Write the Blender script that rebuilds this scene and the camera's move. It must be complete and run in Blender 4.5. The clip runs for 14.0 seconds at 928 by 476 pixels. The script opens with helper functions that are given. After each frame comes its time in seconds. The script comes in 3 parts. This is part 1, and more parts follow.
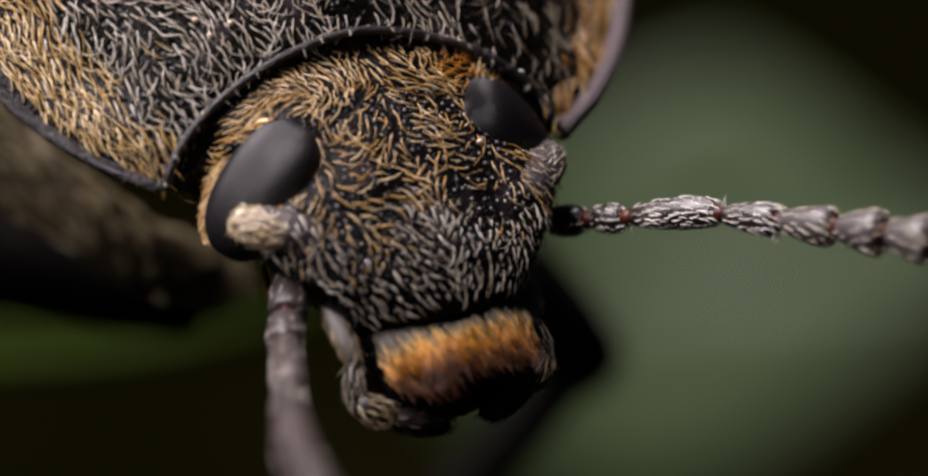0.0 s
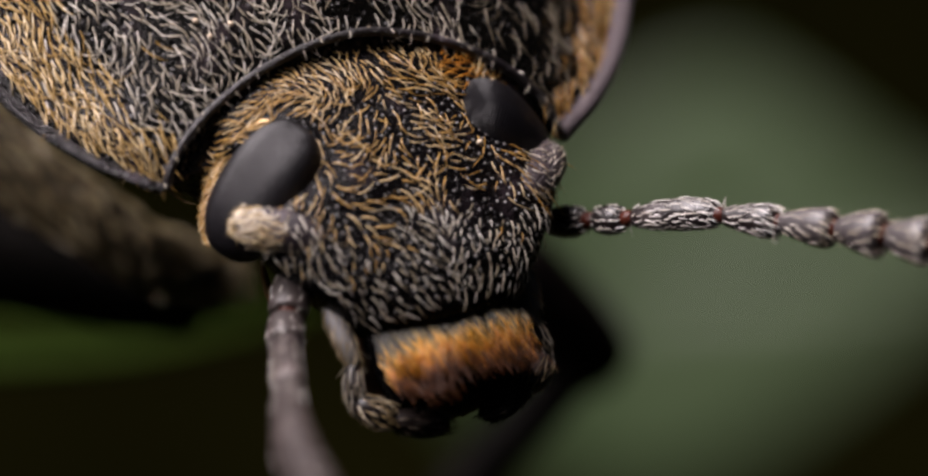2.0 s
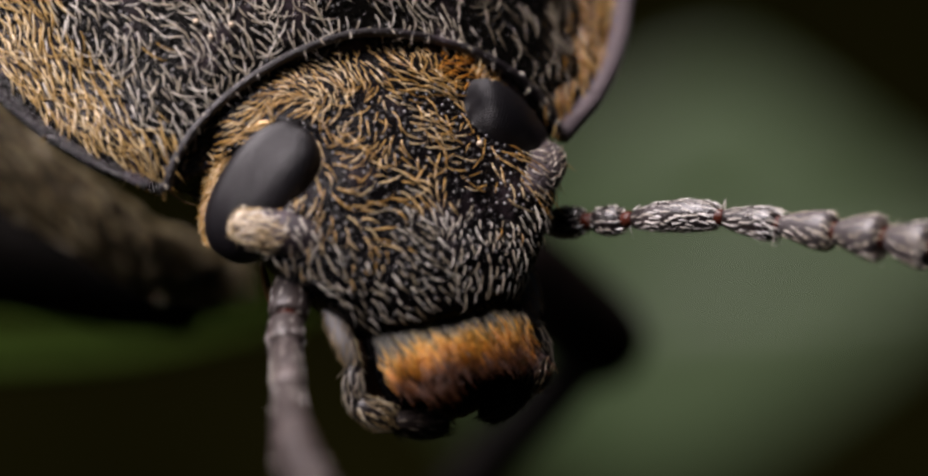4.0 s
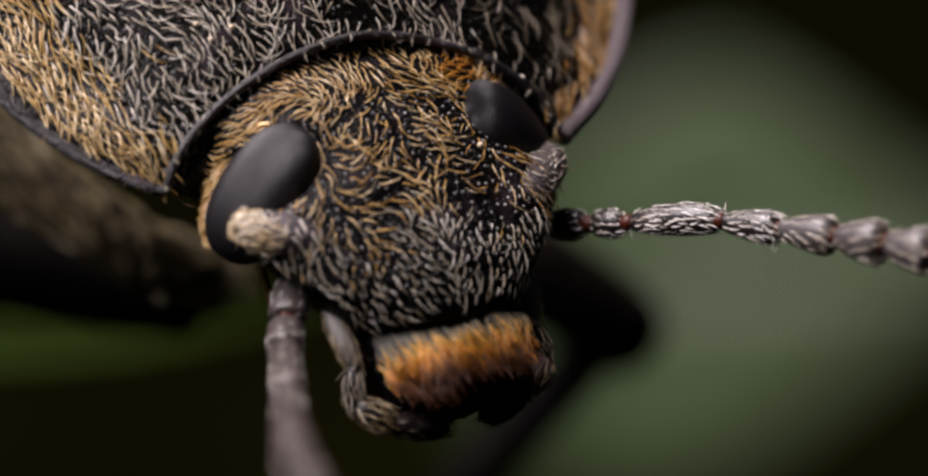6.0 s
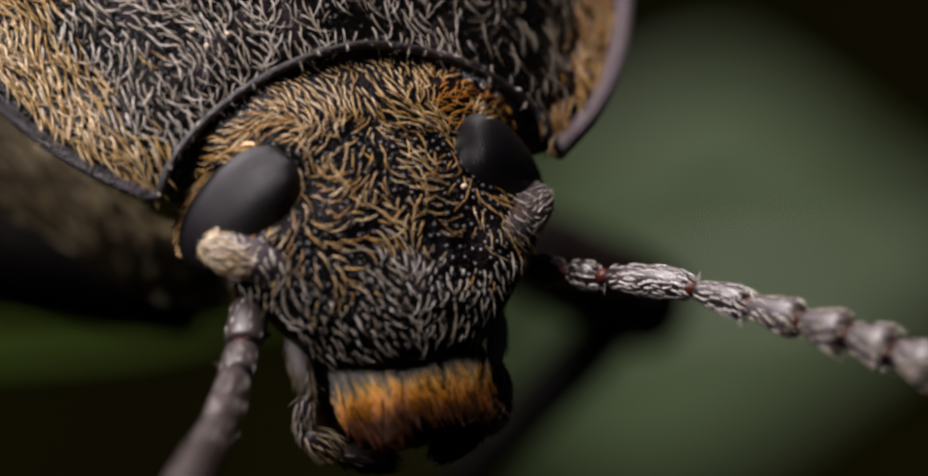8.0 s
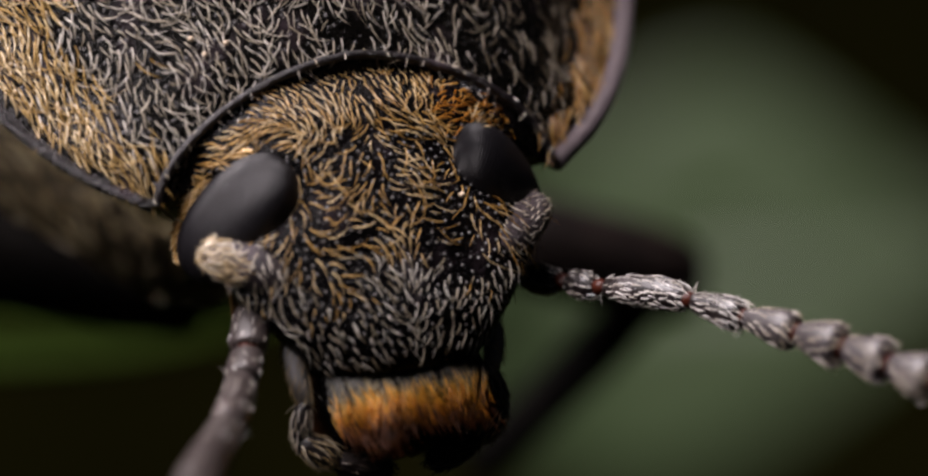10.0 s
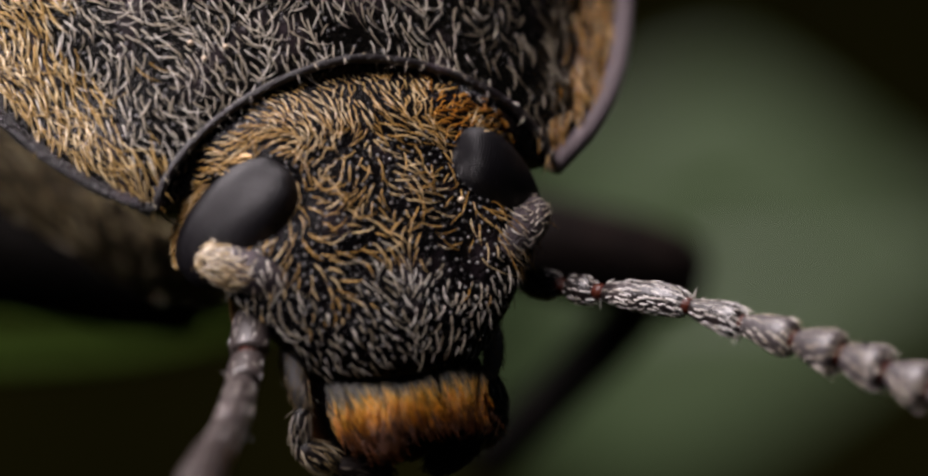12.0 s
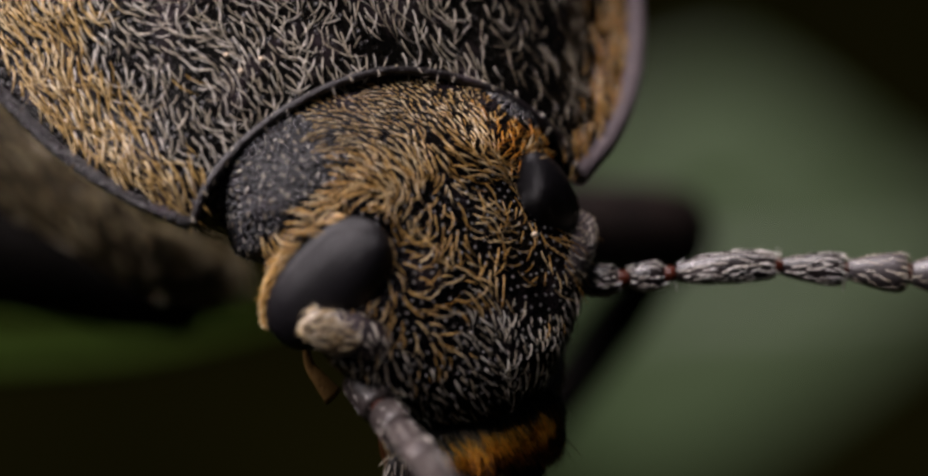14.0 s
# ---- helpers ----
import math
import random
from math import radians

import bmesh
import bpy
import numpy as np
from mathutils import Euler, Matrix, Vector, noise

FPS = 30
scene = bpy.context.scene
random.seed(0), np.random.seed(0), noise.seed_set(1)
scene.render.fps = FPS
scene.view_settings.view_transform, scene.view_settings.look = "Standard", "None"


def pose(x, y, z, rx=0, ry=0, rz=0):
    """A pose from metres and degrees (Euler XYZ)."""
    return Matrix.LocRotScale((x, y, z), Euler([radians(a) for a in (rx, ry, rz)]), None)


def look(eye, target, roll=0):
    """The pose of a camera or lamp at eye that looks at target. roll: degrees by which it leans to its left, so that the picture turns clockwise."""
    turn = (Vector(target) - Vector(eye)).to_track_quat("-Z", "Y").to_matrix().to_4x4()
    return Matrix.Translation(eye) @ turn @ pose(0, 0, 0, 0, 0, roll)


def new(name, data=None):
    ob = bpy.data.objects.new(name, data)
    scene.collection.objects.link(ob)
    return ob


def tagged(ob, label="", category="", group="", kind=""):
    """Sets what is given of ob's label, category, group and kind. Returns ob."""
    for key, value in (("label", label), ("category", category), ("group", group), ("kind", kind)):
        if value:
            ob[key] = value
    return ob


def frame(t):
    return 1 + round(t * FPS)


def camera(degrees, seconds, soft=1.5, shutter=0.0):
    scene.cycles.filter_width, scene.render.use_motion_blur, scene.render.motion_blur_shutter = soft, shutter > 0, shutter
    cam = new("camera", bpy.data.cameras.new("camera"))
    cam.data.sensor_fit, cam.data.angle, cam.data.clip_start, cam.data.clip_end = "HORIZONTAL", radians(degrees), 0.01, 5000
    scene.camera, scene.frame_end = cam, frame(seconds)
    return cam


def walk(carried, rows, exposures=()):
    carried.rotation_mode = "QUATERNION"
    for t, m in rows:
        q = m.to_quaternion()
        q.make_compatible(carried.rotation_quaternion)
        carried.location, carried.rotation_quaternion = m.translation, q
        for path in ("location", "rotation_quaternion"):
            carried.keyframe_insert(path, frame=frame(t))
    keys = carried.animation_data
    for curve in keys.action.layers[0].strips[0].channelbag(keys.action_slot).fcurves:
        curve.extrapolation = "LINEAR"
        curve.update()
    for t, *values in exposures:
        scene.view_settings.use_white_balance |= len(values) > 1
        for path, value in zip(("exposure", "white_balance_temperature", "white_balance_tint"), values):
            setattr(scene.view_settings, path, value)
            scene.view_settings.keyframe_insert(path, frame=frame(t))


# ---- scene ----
MM = 0.001
FOCUS = Vector((0.0, 0.0, 0.012))
TILT = 48.0
STAGE = Matrix.Translation(FOCUS) @ pose(0, 0, 0, TILT, 0, 0)


def mm(x, y, z, rx=0, ry=0, rz=0):
    """A pose in millimetres and degrees, in the space of the beetle."""
    return pose(x * MM, y * MM, z * MM, rx, ry, rz)


# ---- camera: a macro lens on a stand, 40 mm from the head ----
cam = camera(10.7, 14.0, soft=2.7)
cam.data.dof.use_dof = True
cam.data.dof.focus_distance = 0.0397
cam.data.dof.aperture_fstop = 192 / 1.9
CAM = STAGE @ mm(0, 0, 40)
walk(cam, [(0.0, CAM), (14.0, CAM)], [(0.0, -5.48), (6.0, -5.52), (8.0, -5.62), (13.3, -5.62), (14.0, -5.7)])

# ---- light: dim sky and one soft flash above the animal ----
world = bpy.data.worlds.new("world")
scene.world = world
world.use_nodes = True
sky = world.node_tree.nodes.new("ShaderNodeTexSky")
sky.sky_type, sky.sun_disc, sky.sun_elevation, sky.sun_rotation = "NISHITA", False, radians(50), radians(200)
world.node_tree.nodes["Background"].inputs[1].default_value = 0.05
world.node_tree.links.new(sky.outputs[0], world.node_tree.nodes["Background"].inputs[0])

flash_data = bpy.data.lights.new("flash_diffuser", "AREA")
flash_data.shape, flash_data.size, flash_data.size_y = "RECTANGLE", 0.06, 0.045
flash_data.energy, flash_data.color = 6.5, (1.0, 0.89, 0.92)
flash = new("flash_diffuser", flash_data)
flash.matrix_world = look(FOCUS + Vector((-0.028, 0.0205, 0.0485)), FOCUS)


# ---- materials ----
def shader(name, rough=0.5, metal=0.0, spec=0.5):
    mat = bpy.data.materials.new(name)
    mat.use_nodes = True
    bsdf = mat.node_tree.nodes["Principled BSDF"]
    bsdf.inputs["Roughness"].default_value = rough
    bsdf.inputs["Metallic"].default_value = metal
    bsdf.inputs["Specular IOR Level"].default_value = spec
    return mat, mat.node_tree.nodes, mat.node_tree.links, bsdf


def millimetres(nodes, links, stretch=(1, 1, 1)):
    co = nodes.new("ShaderNodeTexCoord")
    mp = nodes.new("ShaderNodeMapping")
    mp.inputs["Scale"].default_value = [1000 * s for s in stretch]
    links.new(co.outputs["Object"], mp.inputs["Vector"])
    return mp.outputs[0]


def noisy(nodes, links, vec, scale, detail=4):
    n = nodes.new("ShaderNodeTexNoise")
    n.inputs["Scale"].default_value, n.inputs["Detail"].default_value = scale, detail
    links.new(vec, n.inputs["Vector"])
    return n.outputs[0]


def ramp(nodes, links, fac, stops):
    r = nodes.new("ShaderNodeValToRGB")
    while len(r.color_ramp.elements) < len(stops):
        r.color_ramp.elements.new(0.5)
    for e, (p, c) in zip(r.color_ramp.elements, stops):
        e.position, e.color = p, (*c, 1)
    links.new(fac, r.inputs[0])
    return r.outputs[0]


def bumped(nodes, links, bsdf, height, distance, strength=1.0):
    b = nodes.new("ShaderNodeBump")
    b.inputs["Distance"].default_value, b.inputs["Strength"].default_value = distance, strength
    links.new(height, b.inputs["Height"])
    links.new(b.outputs[0], bsdf.inputs["Normal"])


def cuticle(name, dark, light, rough=0.34, pit=9.0, depth=0.00002, spec=0.22):
    """Black beetle cuticle: duller purple-brown patches, close punctures and a fine grain."""
    mat, nodes, links, bsdf = shader(name, rough, spec=spec)
    vec = millimetres(nodes, links)
    col = ramp(nodes, links, noisy(nodes, links, vec, 1.9, 6), [(0.55, dark), (0.78, light)])
    links.new(col, bsdf.inputs["Base Color"])
    vor = nodes.new("ShaderNodeTexVoronoi")
    vor.inputs["Scale"].default_value = pit
    links.new(vec, vor.inputs["Vector"])
    cup = nodes.new("ShaderNodeMapRange")
    cup.inputs[1].default_value, cup.inputs[2].default_value = 0.10, 0.45
    links.new(vor.outputs[0], cup.inputs[0])
    add = nodes.new("ShaderNodeMath")
    add.operation = "MULTIPLY_ADD"
    add.inputs[1].default_value = 0.5
    links.new(noisy(nodes, links, vec, pit * 3.5, 3), add.inputs[0])
    links.new(cup.outputs[0], add.inputs[2])
    bumped(nodes, links, bsdf, add.outputs[0], depth)
    rr = nodes.new("ShaderNodeMapRange")
    rr.inputs[3].default_value, rr.inputs[4].default_value = rough - 0.1, rough + 0.15
    links.new(noisy(nodes, links, vec, 14), rr.inputs[0])
    links.new(rr.outputs[0], bsdf.inputs["Roughness"])
    return mat


def bristle(name, stops, rough=0.19):
    """Hair that varies in tone from one bristle to the next."""
    mat, nodes, links, bsdf = shader(name, rough, spec=0.8)
    geo = nodes.new("ShaderNodeNewGeometry")
    links.new(ramp(nodes, links, geo.outputs["Random Per Island"], stops), bsdf.inputs["Base Color"])
    return mat


M_HEAD = cuticle("head_cuticle", (0.0025, 0.002, 0.0022), (0.030, 0.022, 0.026), 0.22, 22.0, 0.000012, 0.12)
M_PRO = cuticle("pronotum_cuticle", (0.004, 0.0035, 0.003), (0.06, 0.045, 0.052), 0.22, 13.0, 0.00002, 0.22)
M_RIM = cuticle("rim_cuticle", (0.010, 0.008, 0.009), (0.06, 0.046, 0.055), 0.3, 34.0, 0.00001, 0.5)
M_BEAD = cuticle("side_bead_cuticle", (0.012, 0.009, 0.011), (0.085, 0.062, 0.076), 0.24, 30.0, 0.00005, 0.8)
M_UNDER = cuticle("underside_cuticle", (0.025, 0.019, 0.012), (0.24, 0.18, 0.105), 0.6, 9.0, 0.00002)
# pale lilac side edge for the right: the sheen is in the base colour
M_BEAD_LIT = cuticle("lit_bead_cuticle", (0.15, 0.12, 0.128), (0.36, 0.29, 0.31), 0.4, 42.0, 0.00002, 0.5)
M_BROW = cuticle("lilac_ridge_cuticle", (0.07, 0.053, 0.058), (0.22, 0.17, 0.185), 0.35, 30.0, 0.00002, 0.5)
M_LEG = cuticle("leg_cuticle", (0.014, 0.0098, 0.0085), (0.034, 0.023, 0.019), 0.55, 10.0, 0.00001, 0.12)
M_SHIN = cuticle("shin_cuticle", (0.003, 0.0025, 0.002), (0.008, 0.006, 0.005), 0.6, 10.0, 0.00001, 0.05)
M_RIDGE = cuticle("ridge_cuticle", (0.022, 0.016, 0.019), (0.10, 0.075, 0.083), 0.4, 20.0, 0.00001, 0.4)
M_ANT = cuticle("antenna_cuticle", (0.010, 0.007, 0.007), (0.06, 0.045, 0.045), 0.28, 26.0, 0.000004, 0.65)
M_CUP = cuticle("antenna_cup", (0.05, 0.043, 0.044), (0.15, 0.128, 0.13), 0.32, 26.0, 0.000004, 0.55)
M_LILAC = cuticle("lilac_cuticle", (0.038, 0.030, 0.028), (0.112, 0.087, 0.081), 0.36, 26.0, 0.000002, 0.5)
M_GRAIN = cuticle("face_grain", (0.12, 0.115, 0.11), (0.30, 0.29, 0.28), 0.25, 30.0, 0.000002, 0.8)
M_TEMPLE = cuticle("temple_skin", (0.022, 0.022, 0.026), (0.07, 0.07, 0.078), 0.24, 30.0, 0.000002, 0.7)
M_JOINT = cuticle("antenna_joint", (0.055, 0.013, 0.007), (0.13, 0.036, 0.018), 0.25, 26.0, 0.000004)
M_PALE = cuticle("pale_pad", (0.28, 0.27, 0.265), (0.52, 0.51, 0.51), 0.4, 26.0, 0.000003, 0.4)
M_JAW = cuticle("jaw_horn", (0.06, 0.022, 0.006), (0.16, 0.07, 0.02), 0.35, 20.0, 0.000004, 0.4)
M_HORN = cuticle("tan_horn", (0.13, 0.072, 0.02), (0.26, 0.16, 0.05), 0.5, 20.0, 0.000004, 0.3)
M_GOLD = bristle("golden_hair", [(0.0, (0.30, 0.165, 0.04)), (0.5, (0.67, 0.41, 0.138)), (1.0, (0.87, 0.67, 0.38))])
M_STRAW = bristle("straw_hair", [(0.0, (0.31, 0.185, 0.05)), (0.5, (0.58, 0.385, 0.145)), (1.0, (0.78, 0.62, 0.36))])
M_GREY = bristle("pale_hair", [(0.0, (0.46, 0.39, 0.28)), (0.6, (0.74, 0.66, 0.53)), (1.0, (0.90, 0.84, 0.74))])
M_IVORY = bristle("ivory_hair", [(0.0, (0.24, 0.195, 0.125)), (0.5, (0.58, 0.51, 0.39)), (1.0, (0.88, 0.83, 0.73))])
M_CREAM = bristle("cream_hair", [(0.0, (0.33, 0.235, 0.11)), (0.6, (0.58, 0.455, 0.27)), (1.0, (0.80, 0.70, 0.53))])
M_SILVER = bristle("silver_hair", [(0.0, (0.6, 0.55, 0.47)), (0.6, (0.80, 0.76, 0.69)), (1.0, (0.88, 0.86, 0.82))])
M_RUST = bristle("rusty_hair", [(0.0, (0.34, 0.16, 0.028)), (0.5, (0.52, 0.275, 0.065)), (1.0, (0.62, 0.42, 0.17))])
# pale hair in a dark tone: the right side's shade put into its colour
M_SHADED = bristle("shaded_pale_hair", [(0.0, (0.10, 0.08, 0.05)), (0.6, (0.24, 0.20, 0.14)), (1.0, (0.40, 0.35, 0.26))])
M_AMBER = bristle("amber_hair", [(0.0, (0.45, 0.17, 0.02)), (0.5, (0.62, 0.27, 0.04)), (1.0, (0.70, 0.40, 0.11))])
M_TAN = bristle("tan_hair", [(0.0, (0.24, 0.18, 0.09)), (0.6, (0.42, 0.34, 0.19)), (1.0, (0.58, 0.49, 0.31))])
M_SMOKE = bristle("smoky_hair", [(0.0, (0.015, 0.012, 0.010)), (0.6, (0.05, 0.04, 0.034)), (1.0, (0.22, 0.18, 0.13))])


def lip_material():
    """Brush hair: smoky at the root, orange along its length, brown at the tip."""
    mat, nodes, links, bsdf = shader("brush_hair", 0.36, spec=0.6)
    co = nodes.new("ShaderNodeTexCoord")
    geo = nodes.new("ShaderNodeNewGeometry")
    xyz = nodes.new("ShaderNodeSeparateXYZ")
    links.new(co.outputs["Object"], xyz.inputs[0])
    span = nodes.new("ShaderNodeMapRange")
    span.inputs[1].default_value, span.inputs[2].default_value = -0.00094, -0.00150
    links.new(xyz.outputs[1], span.inputs[0])
    mix = nodes.new("ShaderNodeMath")
    mix.operation = "MULTIPLY_ADD"
    mix.inputs[1].default_value = 0.36
    links.new(geo.outputs["Random Per Island"], mix.inputs[0])
    links.new(span.outputs[0], mix.inputs[2])
    links.new(ramp(nodes, links, mix.outputs[0], [(0.36, (0.035, 0.033, 0.024)), (0.54, (0.22, 0.17, 0.07)), (0.68, (0.86, 0.42, 0.035)), (0.86, (0.66, 0.23, 0.011)), (1.0, (0.10, 0.030, 0.006))]),
              bsdf.inputs["Base Color"])
    return mat


M_LIP = lip_material()
M_DUST = bristle("dust", [(0.0, (0.45, 0.34, 0.22)), (1.0, (0.55, 0.45, 0.32))], 0.6)


def eye_material():
    mat, nodes, links, bsdf = shader("eye_lens", 0.39, spec=0.38)
    vec = millimetres(nodes, links)
    links.new(ramp(nodes, links, noisy(nodes, links, vec, 1.5), [(0.3, (0.004, 0.0035, 0.0045)), (0.8, (0.010, 0.009, 0.011))]),
              bsdf.inputs["Base Color"])
    return mat


M_EYE = eye_material()


def leaf_material(name, dark, light, rough=0.5, spec=0.5):
    mat, nodes, links, bsdf = shader(name, rough, spec=spec)
    vec = millimetres(nodes, links)
    a = noisy(nodes, links, vec, 0.06, 5)
    links.new(ramp(nodes, links, a, [(0.3, dark), (0.7, light)]), bsdf.inputs["Base Color"])
    bumped(nodes, links, bsdf, noisy(nodes, links, vec, 0.5), 0.00008)
    return mat


M_LEAF = leaf_material("leaf_green", (0.063, 0.107, 0.038), (0.113, 0.147, 0.084), 0.42, 0.42)
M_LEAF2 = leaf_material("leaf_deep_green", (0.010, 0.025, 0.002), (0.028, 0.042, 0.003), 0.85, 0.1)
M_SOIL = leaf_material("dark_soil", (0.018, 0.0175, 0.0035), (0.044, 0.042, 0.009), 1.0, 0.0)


# ---- mesh helpers (all in millimetres) ----
def mesh_of(name, verts, faces, smooth=True):
    me = bpy.data.meshes.new(name)
    me.from_pydata((np.asarray(verts, float) * MM).tolist(), [], faces)
    me.update()
    if smooth:
        me.polygons.foreach_set("use_smooth", [True] * len(me.polygons))
    return me


def part(name, geometry, material, parent, label="", smooth=True):
    """Links one mesh object under a thing or a part; geometry: (verts, faces) in millimetres."""
    me = mesh_of(name, *geometry, smooth)
    me.materials.append(material)
    ob = new(name, me)
    ob.parent = parent
    return tagged(ob, label) if label else ob


def grid_faces(n, m, wrap=False):
    cols = m if wrap else m - 1
    return [(i * m + j, i * m + (j + 1) % m, (i + 1) * m + (j + 1) % m, (i + 1) * m + j) for i in range(n - 1) for j in range(cols)]


def loft(sections):
    """Closed tube through rings of equal length, capped at both ends."""
    rings = np.array(sections)
    n, m = rings.shape[:2]
    faces = grid_faces(n, m, True)
    verts = rings.reshape(-1, 3)
    verts = np.vstack([verts, rings[0].mean(0), rings[-1].mean(0)])
    a, b = n * m, n * m + 1
    mid = rings.reshape(-1, 3).mean(0)
    faces += [(a, (j + 1) % m, j) for j in range(m)]
    faces += [(b, (n - 1) * m + j, (n - 1) * m + (j + 1) % m) for j in range(m)]
    f = np.array([q[:3] for q in faces])
    out = np.cross(verts[f[:, 1]] - verts[f[:, 0]], verts[f[:, 2]] - verts[f[:, 0]])
    if np.sum(out * (verts[f[:, 0]] - mid)) < 0:
        faces = [q[::-1] for q in faces]
    return verts, faces


def tube(path, radii, sides=10, flat=1.0):
    """Tapered tube along a path; flat: thickness over width."""
    path = np.array(path, float)
    radii = np.broadcast_to(np.asarray(radii, float), (len(path),))
    rings = []
    for i, p in enumerate(path):
        d = path[min(i + 1, len(path) - 1)] - path[max(i - 1, 0)]
        d /= np.linalg.norm(d)
        ref = np.array((0, 0, 1.0)) if abs(d[2]) < 0.9 else np.array((0, 1.0, 0))
        s = np.cross(ref, d)
        s /= np.linalg.norm(s)
        u = np.cross(d, s)
        a = np.linspace(0, 2 * np.pi, sides, endpoint=False)
        rings.append(p + radii[i] * (np.cos(a)[:, None] * s + flat * np.sin(a)[:, None] * u))
    return loft(rings)


def smooth_path(points, n):
    """A soft curve through a few points."""
    pts = np.array(points, float)
    t = np.linspace(0, len(pts) - 1, n)
    out = []
    for x in t:
        i = min(int(x), len(pts) - 2)
        f = x - i
        p0, p1, p2, p3 = pts[max(i - 1, 0)], pts[i], pts[i + 1], pts[min(i + 2, len(pts) - 1)]
        out.append(0.5 * (2 * p1 + (p2 - p0) * f + (2 * p0 - 5 * p1 + 4 * p2 - p3) * f ** 2 + (3 * p1 - p0 - 3 * p2 + p3) * f ** 3))
    return np.array(out)


def ellipsoid(c, r, n=24, m=32):
    th = np.linspace(0.02, np.pi - 0.02, n)
    ph = np.linspace(0, 2 * np.pi, m, endpoint=False)
    return loft([[(c[0] + r[0] * np.sin(t) * np.cos(p), c[1] + r[1] * np.sin(t) * np.sin(p), c[2] + r[2] * np.cos(t)) for p in ph] for t in th[::-1]])


def scatter(geometry, gap, keep, seed, tries=5.0):
    """Points with normals spread over a surface, no two closer than gap, where keep(point, normal) holds."""
    rng = np.random.default_rng(seed)
    verts, faces = np.asarray(geometry[0]), geometry[1]
    tri = np.array([t for f in faces for t in ((f[0], f[1], f[2]), (f[0], f[2], f[3]) if len(f) == 4 else (f[0], f[1], f[2]))[:len(f) - 2]])
    a, b, c = verts[tri[:, 0]], verts[tri[:, 1]], verts[tri[:, 2]]
    cr = np.cross(b - a, c - a)
    area = np.linalg.norm(cr, axis=1) / 2
    nor = cr / np.maximum(2 * area, 1e-12)[:, None]
    count = int(tries * area.sum() / gap ** 2)
    pick = rng.choice(len(tri), count, p=area / area.sum())
    u, v = rng.random((2, count))
    flip = u + v > 1
    u[flip], v[flip] = 1 - u[flip], 1 - v[flip]
    pts = a[pick] + u[:, None] * (b - a)[pick] + v[:, None] * (c - a)[pick]
    cells, out = {}, []
    for i in range(count):
        p, n = pts[i], nor[pick[i]]
        if not keep(p, n):
            continue
        k = tuple((p // gap).astype(int))
        near = (cells.get((k[0] + dx, k[1] + dy, k[2] + dz), ()) for dx in (-1, 0, 1) for dy in (-1, 0, 1) for dz in (-1, 0, 1))
        if any((p[0] - q[0]) ** 2 + (p[1] - q[1]) ** 2 + (p[2] - q[2]) ** 2 < gap * gap for cell in near for q in cell):
            continue
        cells.setdefault(k, []).append(p)
        out.append((p, n))
    return np.array([o[0] for o in out]).reshape(-1, 3), np.array([o[1] for o in out]).reshape(-1, 3)


def setae(name, roots, normals, ways, lengths, radius, lift, curl, material, parent, seed, label=""):
    """Curved tapered bristles as one mesh; ways: the direction in which each one lies."""
    rng = np.random.default_rng(seed)
    n = len(roots)
    ways = ways - normals * np.sum(ways * normals, 1)[:, None]
    ways /= np.linalg.norm(ways, axis=1)[:, None] + 1e-9
    side = np.cross(normals, ways)
    lengths = np.asarray(lengths)[:, None] * rng.uniform(0.75, 1.35, (n, 1))
    drift = np.array([noise.noise(Vector(p * 3.3)) for p in roots]).reshape(n, 1)
    bend = curl * (1.6 * drift + rng.normal(0, 0.5, (n, 1)))
    rise = lift * rng.uniform(0.6, 1.5, (n, 1))
    fat = rng.uniform(0.75, 1.2, (n, 1))
    steps = ((0.0, 0.85), (0.28, 1.1), (0.6, 0.8), (0.86, 0.34))
    turn = np.array([0, 2 * np.pi / 3, 4 * np.pi / 3])
    rings = []
    for s, w in steps + ((1.0, 0.0),):
        p = roots + lengths * (ways * (s - 0.12 * s * s) + side * bend * s * s + normals * (rise * (s - 0.75 * s * s)))
        if w == 0.0:
            rings.append(p[:, None, :])
            break
        ring = [p + radius * w * fat * (np.cos(a) * side + np.sin(a) * normals) for a in turn]
        rings.append(np.stack(ring, 1))
    verts = np.concatenate(rings, 1)
    per = verts.shape[1]
    base = []
    for i in range(3):
        base += [(3 * i + j, 3 * i + (j + 1) % 3, 3 * i + 3 + (j + 1) % 3, 3 * i + 3 + j) for j in range(3)]
    base += [(9 + j, 9 + (j + 1) % 3, 12) for j in range(3)]
    faces = [tuple(k * per + x for x in f) for k in range(n) for f in base]
    ob = part(name, (verts.reshape(-1, 3), faces), material, parent, label)
    return tagged(ob, kind="stuff")


